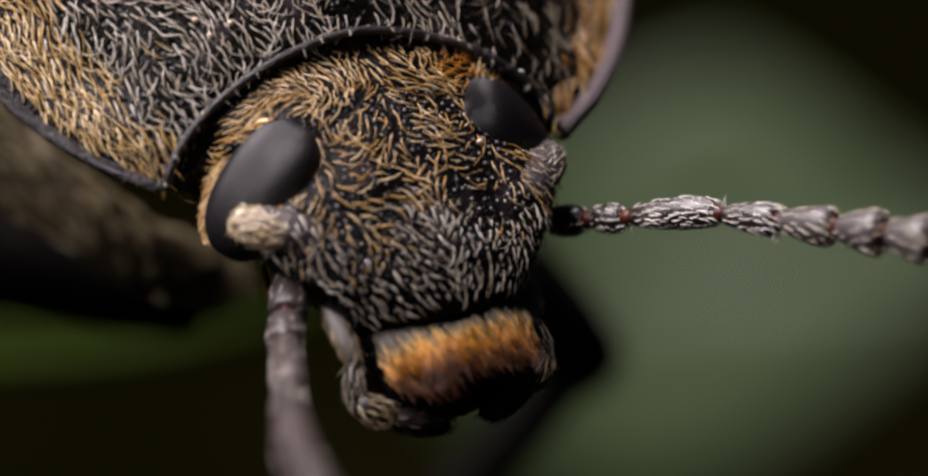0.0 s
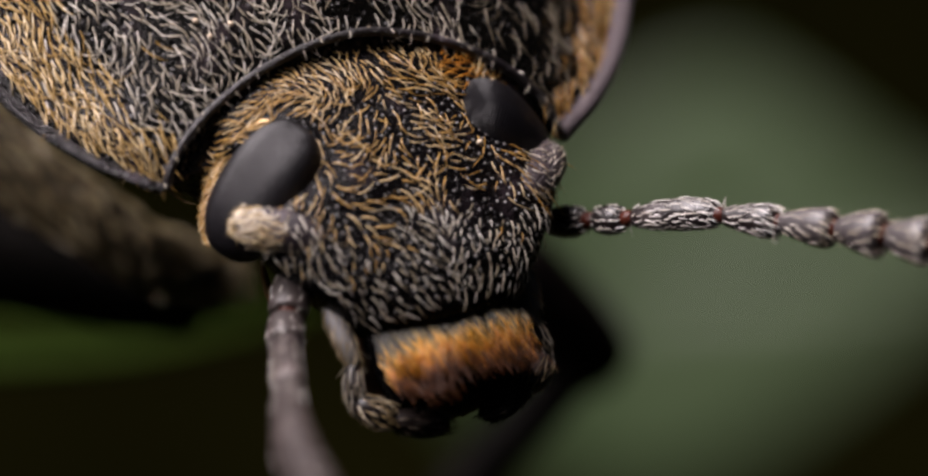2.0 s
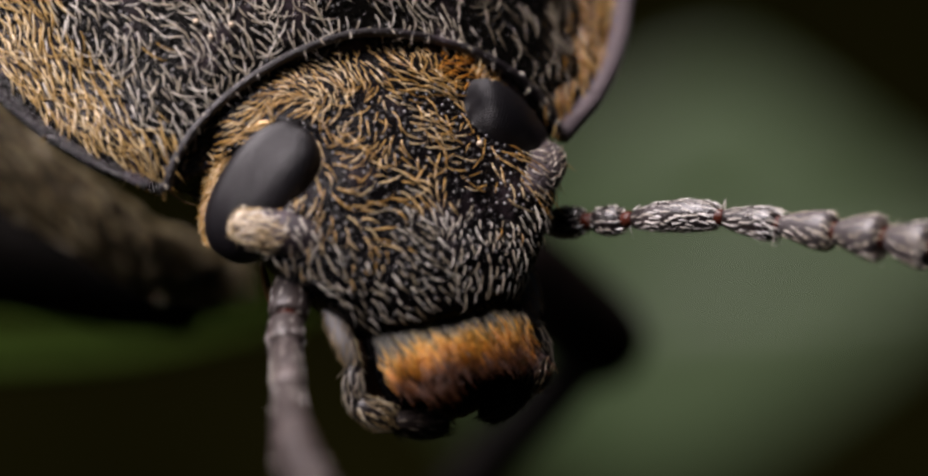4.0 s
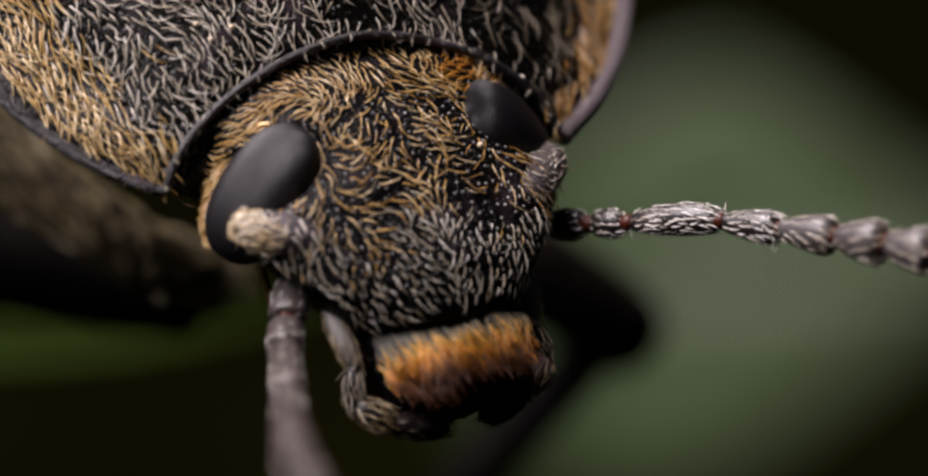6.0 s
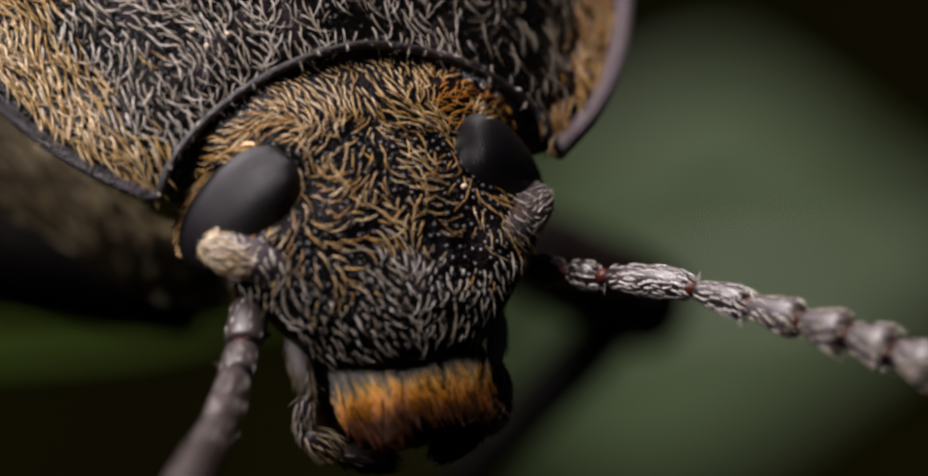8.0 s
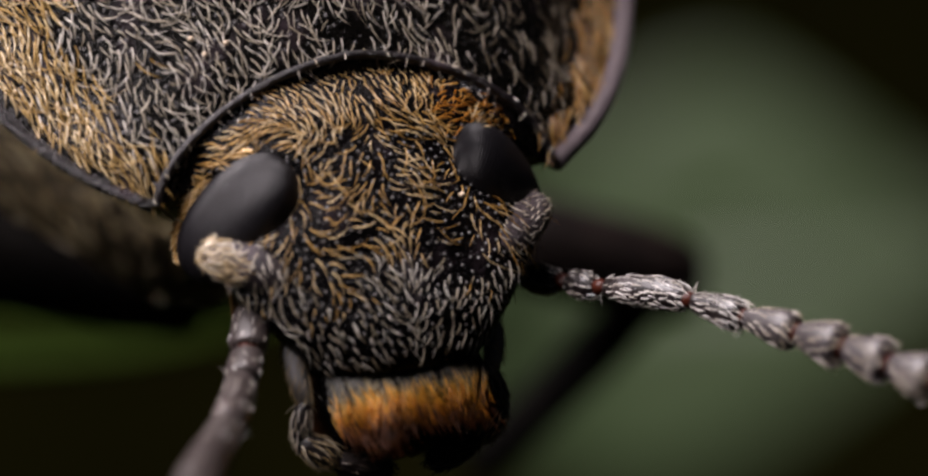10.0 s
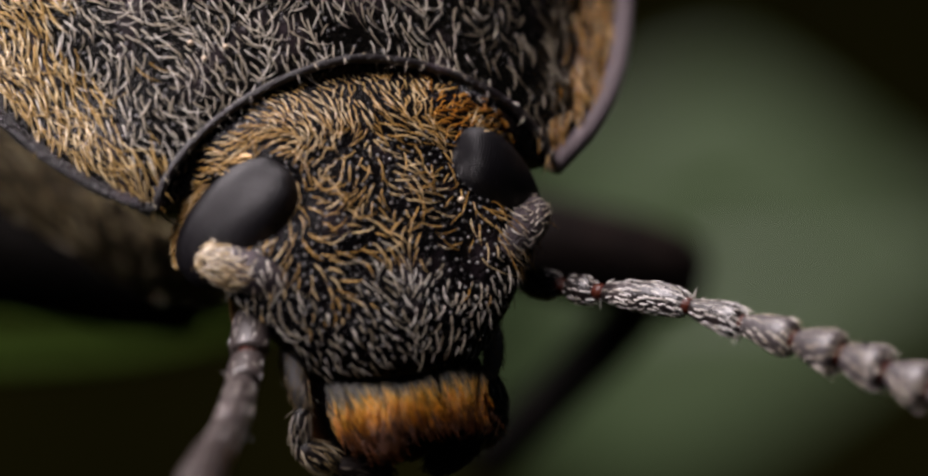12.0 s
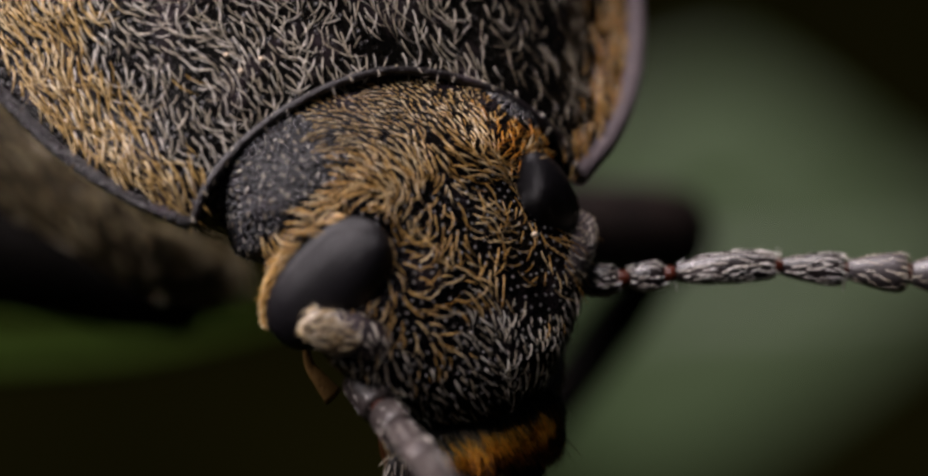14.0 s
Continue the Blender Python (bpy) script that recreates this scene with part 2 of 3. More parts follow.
def granules(name, pts, nor, r, material, parent, label):
    """Low six-sided grains on a surface, as one mesh."""
    side = np.cross(nor, (0.3, 0.9, 0.2))
    side /= np.linalg.norm(side, axis=1)[:, None]
    fore = np.cross(nor, side)
    turns = np.linspace(0, 2 * math.pi, 6, endpoint=False)
    corners = [pts + r * (math.cos(a) * side + math.sin(a) * fore) for a in turns]
    shoulder = [pts + 0.62 * r * nor + 0.67 * r * (math.cos(a) * side + math.sin(a) * fore) for a in turns]
    verts = np.stack(corners + shoulder + [pts + 0.86 * r * nor], 1)
    base = [(a, (a + 1) % 6, 6 + (a + 1) % 6, 6 + a) for a in range(6)] + [(6 + a, 6 + (a + 1) % 6, 12) for a in range(6)]
    return part(name, (verts.reshape(-1, 3), [tuple(13 * k + v for v in f) for k in range(len(pts)) for f in base]), material, parent, label)


def wave(p, scale, shift=0.0):
    return noise.noise(Vector((p[0] * scale + shift, p[1] * scale - shift, p[2] * scale)))


# ---- ground and leaves ----
def ground():
    n = 60
    s = np.linspace(-1, 1, n)
    verts = [(x * abs(x) * 2000, 60 + y * abs(y) * 2000, -110 + 4 * noise.noise(Vector((x * 5, y * 5, 0)))) for y in s for x in s]
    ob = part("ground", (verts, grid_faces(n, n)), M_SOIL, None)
    tagged(ob, "dark bare soil in deep shade below the leaves", "ground", kind="structure")


def leaf(name, label, length, width, fold, sag, material, m, group=""):
    """A broad leaf blade with a sunken midrib, side veins and a thickness."""
    n, w = 60, 25
    verts = []
    for i in range(n):
        t = i / (n - 1)
        half = width * 1.45 * (math.sin(math.pi * min(1, t * 0.97 + 0.03)) ** 0.6) * (1 - t) ** 0.8 + 0.05
        for j in range(w):
            s = 2 * j / (w - 1) - 1
            vein = 0.12 * abs(math.sin((t * length - abs(s) * half * 0.8) * 0.7))
            z = fold * abs(s) * half + sag * (t - 0.4) ** 2 * length + vein - 0.4 * math.exp(-(s * 9) ** 2) + 3.2 * max(0.0, 0.28 - t) ** 2 * length
            # the base is cut away on one side of the stalk
            side = 1 - 0.4 * max(0.0, min(1.0, (0.52 - t) / 0.25)) if s < 0 else 1.0
            verts.append((s * half * side, t * length, z))
    top = np.array(verts)
    low = top - np.array((0, 0, 0.25))
    f = grid_faces(n, w)
    faces = f + [tuple(k + n * w for k in q[::-1]) for q in f]
    rim = [i for i in range(w)] + [i * w + w - 1 for i in range(1, n)] + [(n - 1) * w + j for j in range(w - 2, -1, -1)] + [i * w for i in range(n - 2, 0, -1)]
    faces += [(rim[(k + 1) % len(rim)], rim[k], rim[k] + n * w, rim[(k + 1) % len(rim)] + n * w) for k in range(len(rim))]
    blade = new(name, None)
    blade.matrix_world = m
    part("blade", (np.vstack([top, low]), faces), material, blade)
    mid = [(0, t * length, sag * (t - 0.4) ** 2 * length - 0.35 + 3.2 * max(0.0, 0.28 - t) ** 2 * length) for t in np.linspace(0, 0.97, 30)]
    part("midrib", tube(mid, np.linspace(0.6, 0.12, 30), 8), material, blade)
    stem = [(0.6, 1.0, -38), (0.3, 0.6, -15), (0, -0.2, (sag * 0.16 + 0.25) * length - 3), (0, 0.3, (sag * 0.16 + 0.23) * length - 0.3)]
    part("leaf_stalk", tube(smooth_path(stem, 20), 0.5, 8), material, blade)
    tagged(blade, label, "leaf", group)
    return blade


ground()
leaf("leaf", "broad grey-green leaf hanging behind the beetle, out of focus", 12.9, 5.2, -0.03, 0.12, M_LEAF,
     STAGE @ mm(-0.5, -0.65, -70, 5, 4, -88))


def grass_blade():
    """A narrow blade of grass, bent and keeled."""
    pts = smooth_path([(-9, 0.2, 0), (-5, -0.35, 0.3), (-2.2, -0.5, 0.5), (0, -0.25, 0.2), (3, 0.6, -1.2)], 40)
    rows = []
    for i, p in enumerate(pts):
        w = 0.34 * (1 - 0.5 * i / 39)
        rows.append([p + (0, k * w, 0.12 * abs(k) - (0.05 if b else 0)) for k, b in ((-1, 0), (-0.5, 0), (0, 0), (0.5, 0), (1, 0), (0.5, 1), (0, 1), (-0.5, 1))])
    blade = new("grass_blade")
    blade.matrix_world = STAGE @ mm(-2.2, -0.55, -12, 0, 0, 2)
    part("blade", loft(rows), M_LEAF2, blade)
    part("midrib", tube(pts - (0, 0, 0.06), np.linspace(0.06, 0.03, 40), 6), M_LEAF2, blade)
    tagged(blade, "deep green blade of grass in the shade under the beetle", "grass")


grass_blade()

# ---- the beetle ----
beetle = new("beetle")
beetle.matrix_world = STAGE
tagged(beetle, "black click beetle with golden and grey bristles, turning its head", "beetle")


PRO_LEN = 4.4


def pro_half(y):
    """Half the width of the pronotum at the edge point y."""
    return float(np.interp(y, [-0.86, -0.56, -0.26, 0.04, 0.34, 0.64, 1.0, 1.6, 2.4, 3.4, 4.4],
                           [1.73, 2.15, 2.43, 2.64, 2.79, 2.92, 3.01, 3.1, 3.14, 3.1, 3.0]))


def pro_point(phi, row):
    """A point of the domed shield: row millimetres behind the front on the midline, phi from -90 to 90 degrees across it."""
    s, c = math.sin(phi), max(math.cos(phi), 0.0)
    lead = 0.863 * (1 - row / PRO_LEN)
    y_edge = row - lead
    half, z_edge = pro_half(y_edge), -0.59 - 0.25 * min(1.0, (y_edge + 0.86) / 1.5)
    crest = 0.62 * math.sin(min(1.0, row / 2.8) * math.pi / 2)
    f = abs(s) ** (2 / 1.69)
    front = c ** (2 / 1.69)
    dome = 1 - (0.35 * f + 0.35 * f ** 2 + 0.3 * f ** 4)
    mix = min(1.0, row / 0.7)
    mix = mix * mix * (3 - 2 * mix)
    z = z_edge + (crest - z_edge) * (front * (1 - mix) + dome * mix)
    z -= 0.10 * math.exp(-((f - 0.86) / 0.09) ** 2) * mix
    return (half * math.copysign(f, s), row - lead * (1 - c ** 1.214), z)


def on_disc(p):
    """Clear of the front and side cords."""
    if p[1] > 3.2 or abs(p[0]) > 0.955 * pro_half(p[1]):
        return False
    if abs(p[0]) < 1.73:
        phi = math.asin((abs(p[0]) / 1.73) ** 0.845)
        return p[1] > -0.863 * (1 - math.cos(phi) ** 1.214) + 0.06
    return True


def build_pronotum():
    ys = np.concatenate([np.linspace(0, 0.3, 7), np.linspace(0.4, PRO_LEN, 44)])
    phis = np.linspace(-math.pi / 2, math.pi / 2, 121)
    top = [[pro_point(p, y) for p in phis] for y in ys]
    rows = []
    for y, r in zip(ys, top):
        right, left = np.array(r[-1]), np.array(r[0])
        half, deep = right[0], min(1.0, 0.45 + y)
        under = []
        for fx, fz in ((0.97, -0.08), (0.90, -0.26), (0.78, -0.55), (0.62, -0.95), (0.38, -1.5), (0.0, -1.8), (-0.38, -1.5), (-0.62, -0.95), (-0.78, -0.55), (-0.90, -0.26), (-0.97, -0.08)):
            under.append((fx * half, right[1] + 0.25 * (1 - abs(fx)), right[2] + fz * deep))
        rows.append([tuple(q) for q in r] + under)
    geo = loft(rows)
    pro = part("pronotum", geo, M_PRO, beetle, "domed black pronotum, finely pitted")
    tops = (np.array(top).reshape(-1, 3), grid_faces(len(ys), len(phis)))
    # raised cords along the front and the sides
    front = [np.array(pro_point(p, 0.0)) + (0, -0.01, 0.02) for p in np.linspace(-math.pi / 2, math.pi / 2, 60)]
    cord = tube(front, 0.038, 8)
    part("front_rim", cord, M_RIM, pro, "shiny black raised front edge")
    pts, nor = scatter(cord, 0.1, lambda p, n: n[2] > -0.3, 9)
    setae("rim_setae", pts, nor, np.stack([-0.3 * pts[:, 0], -np.ones(len(pts)), np.zeros(len(pts))], 1), np.full(len(pts), 0.08), 0.005, 0.05, 0.4, M_GREY, pro, 10)
    for s in (-1, 1):
        edge = [np.array(pro_point(s * math.pi / 2, y)) + (s * 0.02, 0, 0.0) for y in np.linspace(0, PRO_LEN, 40)]
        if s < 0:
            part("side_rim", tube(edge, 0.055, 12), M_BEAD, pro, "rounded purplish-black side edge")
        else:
            # wider than the left edge, and painted paler for the light on it
            part("side_rim", tube(edge, 0.1, 12), M_BEAD_LIT, pro, "right side edge, its lilac-grey sheen put into the colour")
    pts, nor = scatter(tops, 0.0595, lambda p, n: on_disc(p), 3)
    nor = nor if nor[:, 2].mean() > 0 else -nor
    worn = np.exp(-((pts[:, 0] - 0.05) / 0.3) ** 2 - ((pts[:, 1] - 0.22) / 0.16) ** 2)
    stay = np.random.default_rng(7).random(len(pts)) > np.maximum(0.9 * worn, 0.5 * np.clip((pts[:, 0] - 0.5) / 0.7, 0, 1))
    pts, nor = pts[stay], nor[stay]
    ang = np.array([0.5 * wave(p, 1.3) + 1.1 * wave(p, 4.5, 3) for p in pts]) + np.random.default_rng(8).normal(0, 0.3, len(pts))
    lean = np.clip(pts[:, 0] / 2.5, -1, 1) * -0.5
    ways = np.stack([np.sin(ang + lean), -np.cos(ang + lean), -0.2 * np.abs(pts[:, 0])], 1)
    edge = np.array([abs(p[0]) / pro_half(p[1]) for p in pts])
    gold = edge + 0.12 * np.array([wave(p, 2.5, 9) for p in pts]) + np.random.default_rng(2).normal(0, 0.07, len(pts)) > np.where(pts[:, 0] > 0, 0.86, 0.78)
    ways[gold] += np.stack([-0.5 * np.sign(pts[gold, 0]), np.zeros(gold.sum()), np.zeros(gold.sum())], 1)
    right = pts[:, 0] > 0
    # hairs on the far right take the darker tone, as painted shade
    shaded_side = pts[:, 0] + np.random.default_rng(6).normal(0, 0.2, len(pts)) > 1.15
    for nm, mask, mat, le in (("golden_setae", gold & ~right, M_STRAW, 0.21), ("rusty_setae", gold & right, M_RUST, 0.21), ("shaded_setae", ~gold & shaded_side, M_SHADED, 0.2), ("grey_setae", ~gold & ~shaded_side, M_GREY, 0.18)):
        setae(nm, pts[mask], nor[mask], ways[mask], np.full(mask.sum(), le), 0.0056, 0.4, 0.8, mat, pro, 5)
    pts, nor = scatter(tops, 0.058, lambda p, n: on_disc(p) and (0.76 if p[0] < 0 else 0.87) < abs(p[0]) / pro_half(p[1]) + 0.15 * wave(p, 2.0, 4), 13)
    nor = nor if nor[:, 2].mean() > 0 else -nor
    ang = np.array([0.6 * wave(p, 2.2, 6) for p in pts])
    ways = np.stack([np.sin(ang) - 0.35 * np.sign(pts[:, 0]), -np.cos(ang), -0.3 * np.ones(len(pts))], 1)
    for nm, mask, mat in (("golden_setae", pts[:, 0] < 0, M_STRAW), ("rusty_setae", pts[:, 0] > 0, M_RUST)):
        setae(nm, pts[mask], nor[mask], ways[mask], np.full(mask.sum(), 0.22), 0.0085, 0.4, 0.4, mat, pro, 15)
    low = (np.array(rows)[:, 120:].reshape(-1, 3), grid_faces(len(ys), 12))
    flank = low[0] + np.sign(low[0] - (0, 1.5, 0)) * (0.02, 0, 0.0) - (0, 0, 0.02)
    part("hypomeron", (flank, low[1]), M_UNDER, pro, "tan-haired flank under the shield")
    pts, nor = scatter((flank, low[1]), 0.13, lambda p, n: 0.25 < abs(p[0]) / 3 < 1.1 and p[1] < 3.4, 33)
    nor = np.where(np.sum(nor * (pts - (0, 1.5, 0.0)), 1)[:, None] < 0, -nor, nor)
    setae("flank_setae", pts, nor, np.tile((0, -1.0, -0.4), (len(pts), 1)), np.full(len(pts), 0.22), 0.013, 0.4, 0.4, M_TAN, pro, 34)
    return pro


def head_ring(y):
    """Half width, top, bottom and squareness of the head, y millimetres behind its middle."""
    f = lambda v: float(np.interp(y, [-1.0, -0.85, -0.6, -0.2, 0.1, 0.4, 0.6, 0.85, 1.15, 1.4, 1.6, 1.8, 2.0, 2.5], v))
    return (f([0.60, 0.82, 1.06, 1.42, 1.58, 1.2, 1.2, 1.42, 1.45, 1.38, 1.31, 1.23, 1.13, 0.95]), f([-0.16, -0.06, 0.03, 0.05, 0.05, 0.05, 0.03, 0.01, -0.02, -0.13, -0.31, -0.55, -0.82, -1.3]),
            f([-0.9, -1.1, -1.3, -1.5, -1.6, -1.6, -1.7, -1.7, -1.75, -1.8, -1.8, -1.8, -1.8, -1.7]), f([2.6, 2.6, 2.6, 2.5, 2.5, 2.6, 2.6, 2.5, 2.3, 2.15, 2.1, 2.05, 2.05, 2.0]))


def ridge(head, s):
    """The shelf that cuts into the eye above the root of the antenna: a blunt tongue, tan-haired at its tip."""
    path = smooth_path([(0.84, -0.15, -0.20), (1.06, -0.02, -0.21), (1.25, 0.09, -0.27), (1.38, 0.19, -0.32), (1.44, 0.25, -0.35)], 18) * (s, 1, 1)
    knob = tube(path, 0.2 * np.sin(np.linspace(0.75, 2.98, 18)) ** 0.5, 18, 0.8)
    # the right ridge has a paler, lilac cuticle than the left
    lobe = part("antennal_ridge", knob, M_RIDGE if s < 0 else M_BROW, head, "pale-haired ridge above the antenna")
    rng = np.random.default_rng(4)
    for gap, tip, mat, le, fat in ((0.030 if s < 0 else 0.046, True, M_CREAM if s < 0 else M_GREY, 0.12 if s < 0 else 0.09, 0.0072 if s < 0 else 0.005), (0.064, False, M_GREY, 0.13, 0.0065)):
        pts, nor = scatter(knob, gap, lambda p, n: n[2] > -0.5 and (abs(p[0]) + 0.12 * wave(p, 6.0) > 1.22) == tip, 20 + s)
        ways = np.tile((s * 1.0, 0.35, -0.2) if tip else (s * 0.25, -0.9, 0.0), (len(pts), 1)) + rng.normal(0, 0.25, (len(pts), 3))
        setae("ridge_setae", pts, nor, ways, np.full(len(pts), le), fat, 0.12, 0.35, mat, lobe, 8)


# how the hair of the head is combed: distance from the midline, y, and degrees that it turns from forward towards the midline
COMBS = ((0.91, 1.21, 55), (0.96, 1.00, 98), (0.43, 1.32, 16), (0.12, 1.28, 0), (0.56, 1.15, 27), (0.76, 0.96, 100),
         (0.26, 0.94, -58), (0.49, 0.92, -66), (0.65, 0.81, -28), (0.20, 0.72, -16), (0.68, 0.62, -12), (0.57, 0.50, 93), (0.17, 0.49, -46),
         (0.52, 0.37, 86), (0.88, 0.25, -44), (0.67, 0.32, 28), (0.50, 0.15, 79), (0.10, 0.14, 55), (0.51, -0.07, 75),
         (0.81, -0.14, 2), (0.93, -0.26, -10), (0.36, -0.11, 52), (0.20, -0.29, 28), (0.03, -0.17, 4), (0.15, -0.53, 9),
         (0.48, -0.60, 29), (0.73, -0.40, 14), (0.29, -0.66, 15), (0.96, -0.71, 23), (0.70, -0.81, 40))


def combed(p):
    """The angle from straight forward in which the hair at p lies."""
    c = np.array(COMBS)
    w = 1 / ((abs(p[0]) - c[:, 0]) ** 2 + (p[1] - c[:, 1]) ** 2 + 0.006) ** 2
    a = np.radians(c[:, 2])
    return -math.copysign(1, p[0]) * math.atan2(float(w @ np.sin(a)), float(w @ np.cos(a)))


def build_head():
    ys = np.linspace(-1.0, 2.5, 80)
    rows = []
    for y in ys:
        w, zt, zb, p = head_ring(y)
        zm = zt - 0.75
        ring = []
        for a in np.linspace(0, 2 * math.pi, 80, endpoint=False):
            c, s = math.cos(a), math.sin(a)
            x = w * math.copysign(abs(c) ** (2 / p), c)
            z = math.copysign(abs(s) ** (2 / p), s)
            z = zm + z * ((zt - zm) if z > 0 else (zm - zb))
            k = 0.03 * noise.noise(Vector((x * 2.2, y * 2.2, z)))
            x *= 1 - 0.5 * max(0.0, zt - 0.3 - z) * min(1.0, max(0.0, (0.85 - y) / 0.6))
            ring.append((x, y, z + k))
        rows.append(ring)
    geo = loft(rows)
    head = part("head", geo, M_HEAD, beetle, "black pitted head with golden bristles")
    for s in (-1, 1):
        build_eye(head, s)
        ridge(head, s)

    def bare(p, n):
        if n[2] < (0.22 if p[1] < 0.45 else -0.2) or p[1] > 2.0 or p[1] < -0.9 or (p[1] > 1.2 and abs(p[0]) > 0.95 - 0.55 * (p[1] - 1.2) + 0.35 * wave(p, 3.0) + 0.2 * wave(p, 13.0)):
            return False
        for s in (-1, 1):
            if off_eye(p, s) < 1.04 or (p[0] * s > 1.0 and p[1] > 0.5 and off_eye(p, s) > 2.8 + 0.8 * wave(p, 9.0)):
                return False
        return True

    rng = np.random.default_rng(19)
    back = scatter(geo, 0.042, lambda p, n: p[1] > 0.88 and bare(p, n), 11)
    fore = scatter(geo, 0.061, lambda p, n: p[1] <= 0.88 and bare(p, n), 12)
    pts, nor = np.vstack([back[0], fore[0]]), np.vstack([back[1], fore[1]])
    x, y = pts[:, 0], pts[:, 1]
    dots = (((np.abs(x) - 0.62) / 0.3) ** 2 + ((y + 0.22) / 0.13) ** 2 < 1) & (x > 0)
    thin = np.where((y > 0.88) | (y < -0.3), 0.97, 0.82) * np.where(dots, 0.25, 1.0)
    pick = (rng.random(len(pts)) < thin) & (np.array([wave(p, 7.0, 8) for p in pts]) > np.where(np.abs(y - 0.4) < 0.5, -0.3, -0.42))
    pts, nor = pts[pick], nor[pick]
    x, y = pts[:, 0], pts[:, 1]
    messy = 0.35 + 0.75 * np.exp(-((y - 0.6) / 0.22) ** 2)
    ang = np.array([combed(p) for p in pts]) + messy * np.array([0.8 * wave(p, 4.5, 5) for p in pts]) + messy * rng.normal(0, 0.3, len(pts))
    ways = np.stack([np.sin(ang), -np.cos(ang), np.zeros(len(ang))], 1)
    gold = y + 0.35 * np.array([wave(p, 2.0, 7) for p in pts]) + rng.normal(0, 0.12, len(pts)) + 0.5 * np.exp(-((x + 0.6) / 0.22) ** 2 - ((y + 0.45) / 0.2) ** 2) > -0.18
    size = np.where(y > 1.4, 0.085, np.where(y > 0.85, 0.155, np.where(y > -0.3, rng.uniform(0.13, 0.21, len(y)), rng.uniform(0.06, 0.165, len(y)))))
    rust = gold & (x > 0.66) & (y + 0.06 * rng.normal(0, 1, len(y)) > 0.86) & (y < 1.3 + 0.1 * rng.normal(0, 1, len(y)))
    velvet = ~rust & (y + 0.1 * rng.normal(0, 1, len(y)) > 1.4)
    for nm, mask, mat in (("golden_setae", gold & ~rust & ~velvet, M_GOLD), ("rusty_setae", rust, M_AMBER), ("straw_setae", velvet, M_STRAW), ("grey_setae", ~gold, M_IVORY)):
        for zone_mask, radius, curl in ((mask & (y > 1.42), 0.0046, 0.3), (mask & (y > 0.88) & (y <= 1.42), 0.0056, 0.45), (mask & (np.abs(y - 0.34) <= 0.54), 0.0056, 0.75), (mask & (y < -0.2), 0.0056, 0.6)):
            setae(nm, pts[zone_mask], nor[zone_mask], ways[zone_mask], size[zone_mask], radius, 0.4, curl, mat, head, 6)
    pts, nor = scatter(geo, 0.068, lambda p, n: bare(p, n) and p[1] < 0.9, 27)
    tagged(granules("fine_grain", pts, nor, 0.0135, M_GRAIN, head, "tiny shining grains between the bristles"), kind="stuff")

    def temple(p, n):
        return 0.5 < p[1] < 1.95 and n[2] > -0.5 and abs(p[0]) > 0.72 and not bare(p, n) and off_eye(p, np.sign(p[0])) > 1.03

    pts, nor = scatter(geo, 0.038, temple, 23)
    tagged(granules("granular_skin", pts, nor, 0.019, M_TEMPLE, head, "bluish-grey granules on the bare temple"), kind="stuff")
    pts, nor = scatter(geo, 0.075, temple, 24)
    setae("temple_setae", pts, nor, np.tile((0, -1.0, -0.3), (len(pts), 1)) + rng.normal(0, 0.3, (len(pts), 3)), np.full(len(pts), 0.06), 0.0045, 0.3, 0.3, M_GREY, head, 25)
    build_mouth(head)
    return head


EYE, EYE_R = np.array((1.112, 0.446, -0.386)), np.array((0.29, 0.60, 0.365))
# columns: out of the head, along the eye, across it
LEAN = np.array(((0.707, -0.596, -0.382), (-0.003, 0.537, -0.843), (0.707, 0.597, 0.378)))


def off_eye(p, s):
    """Over 1 outside the eye on the side s."""
    d = ((p * (s, 1, 1) - EYE) @ LEAN) / EYE_R
    return d @ d


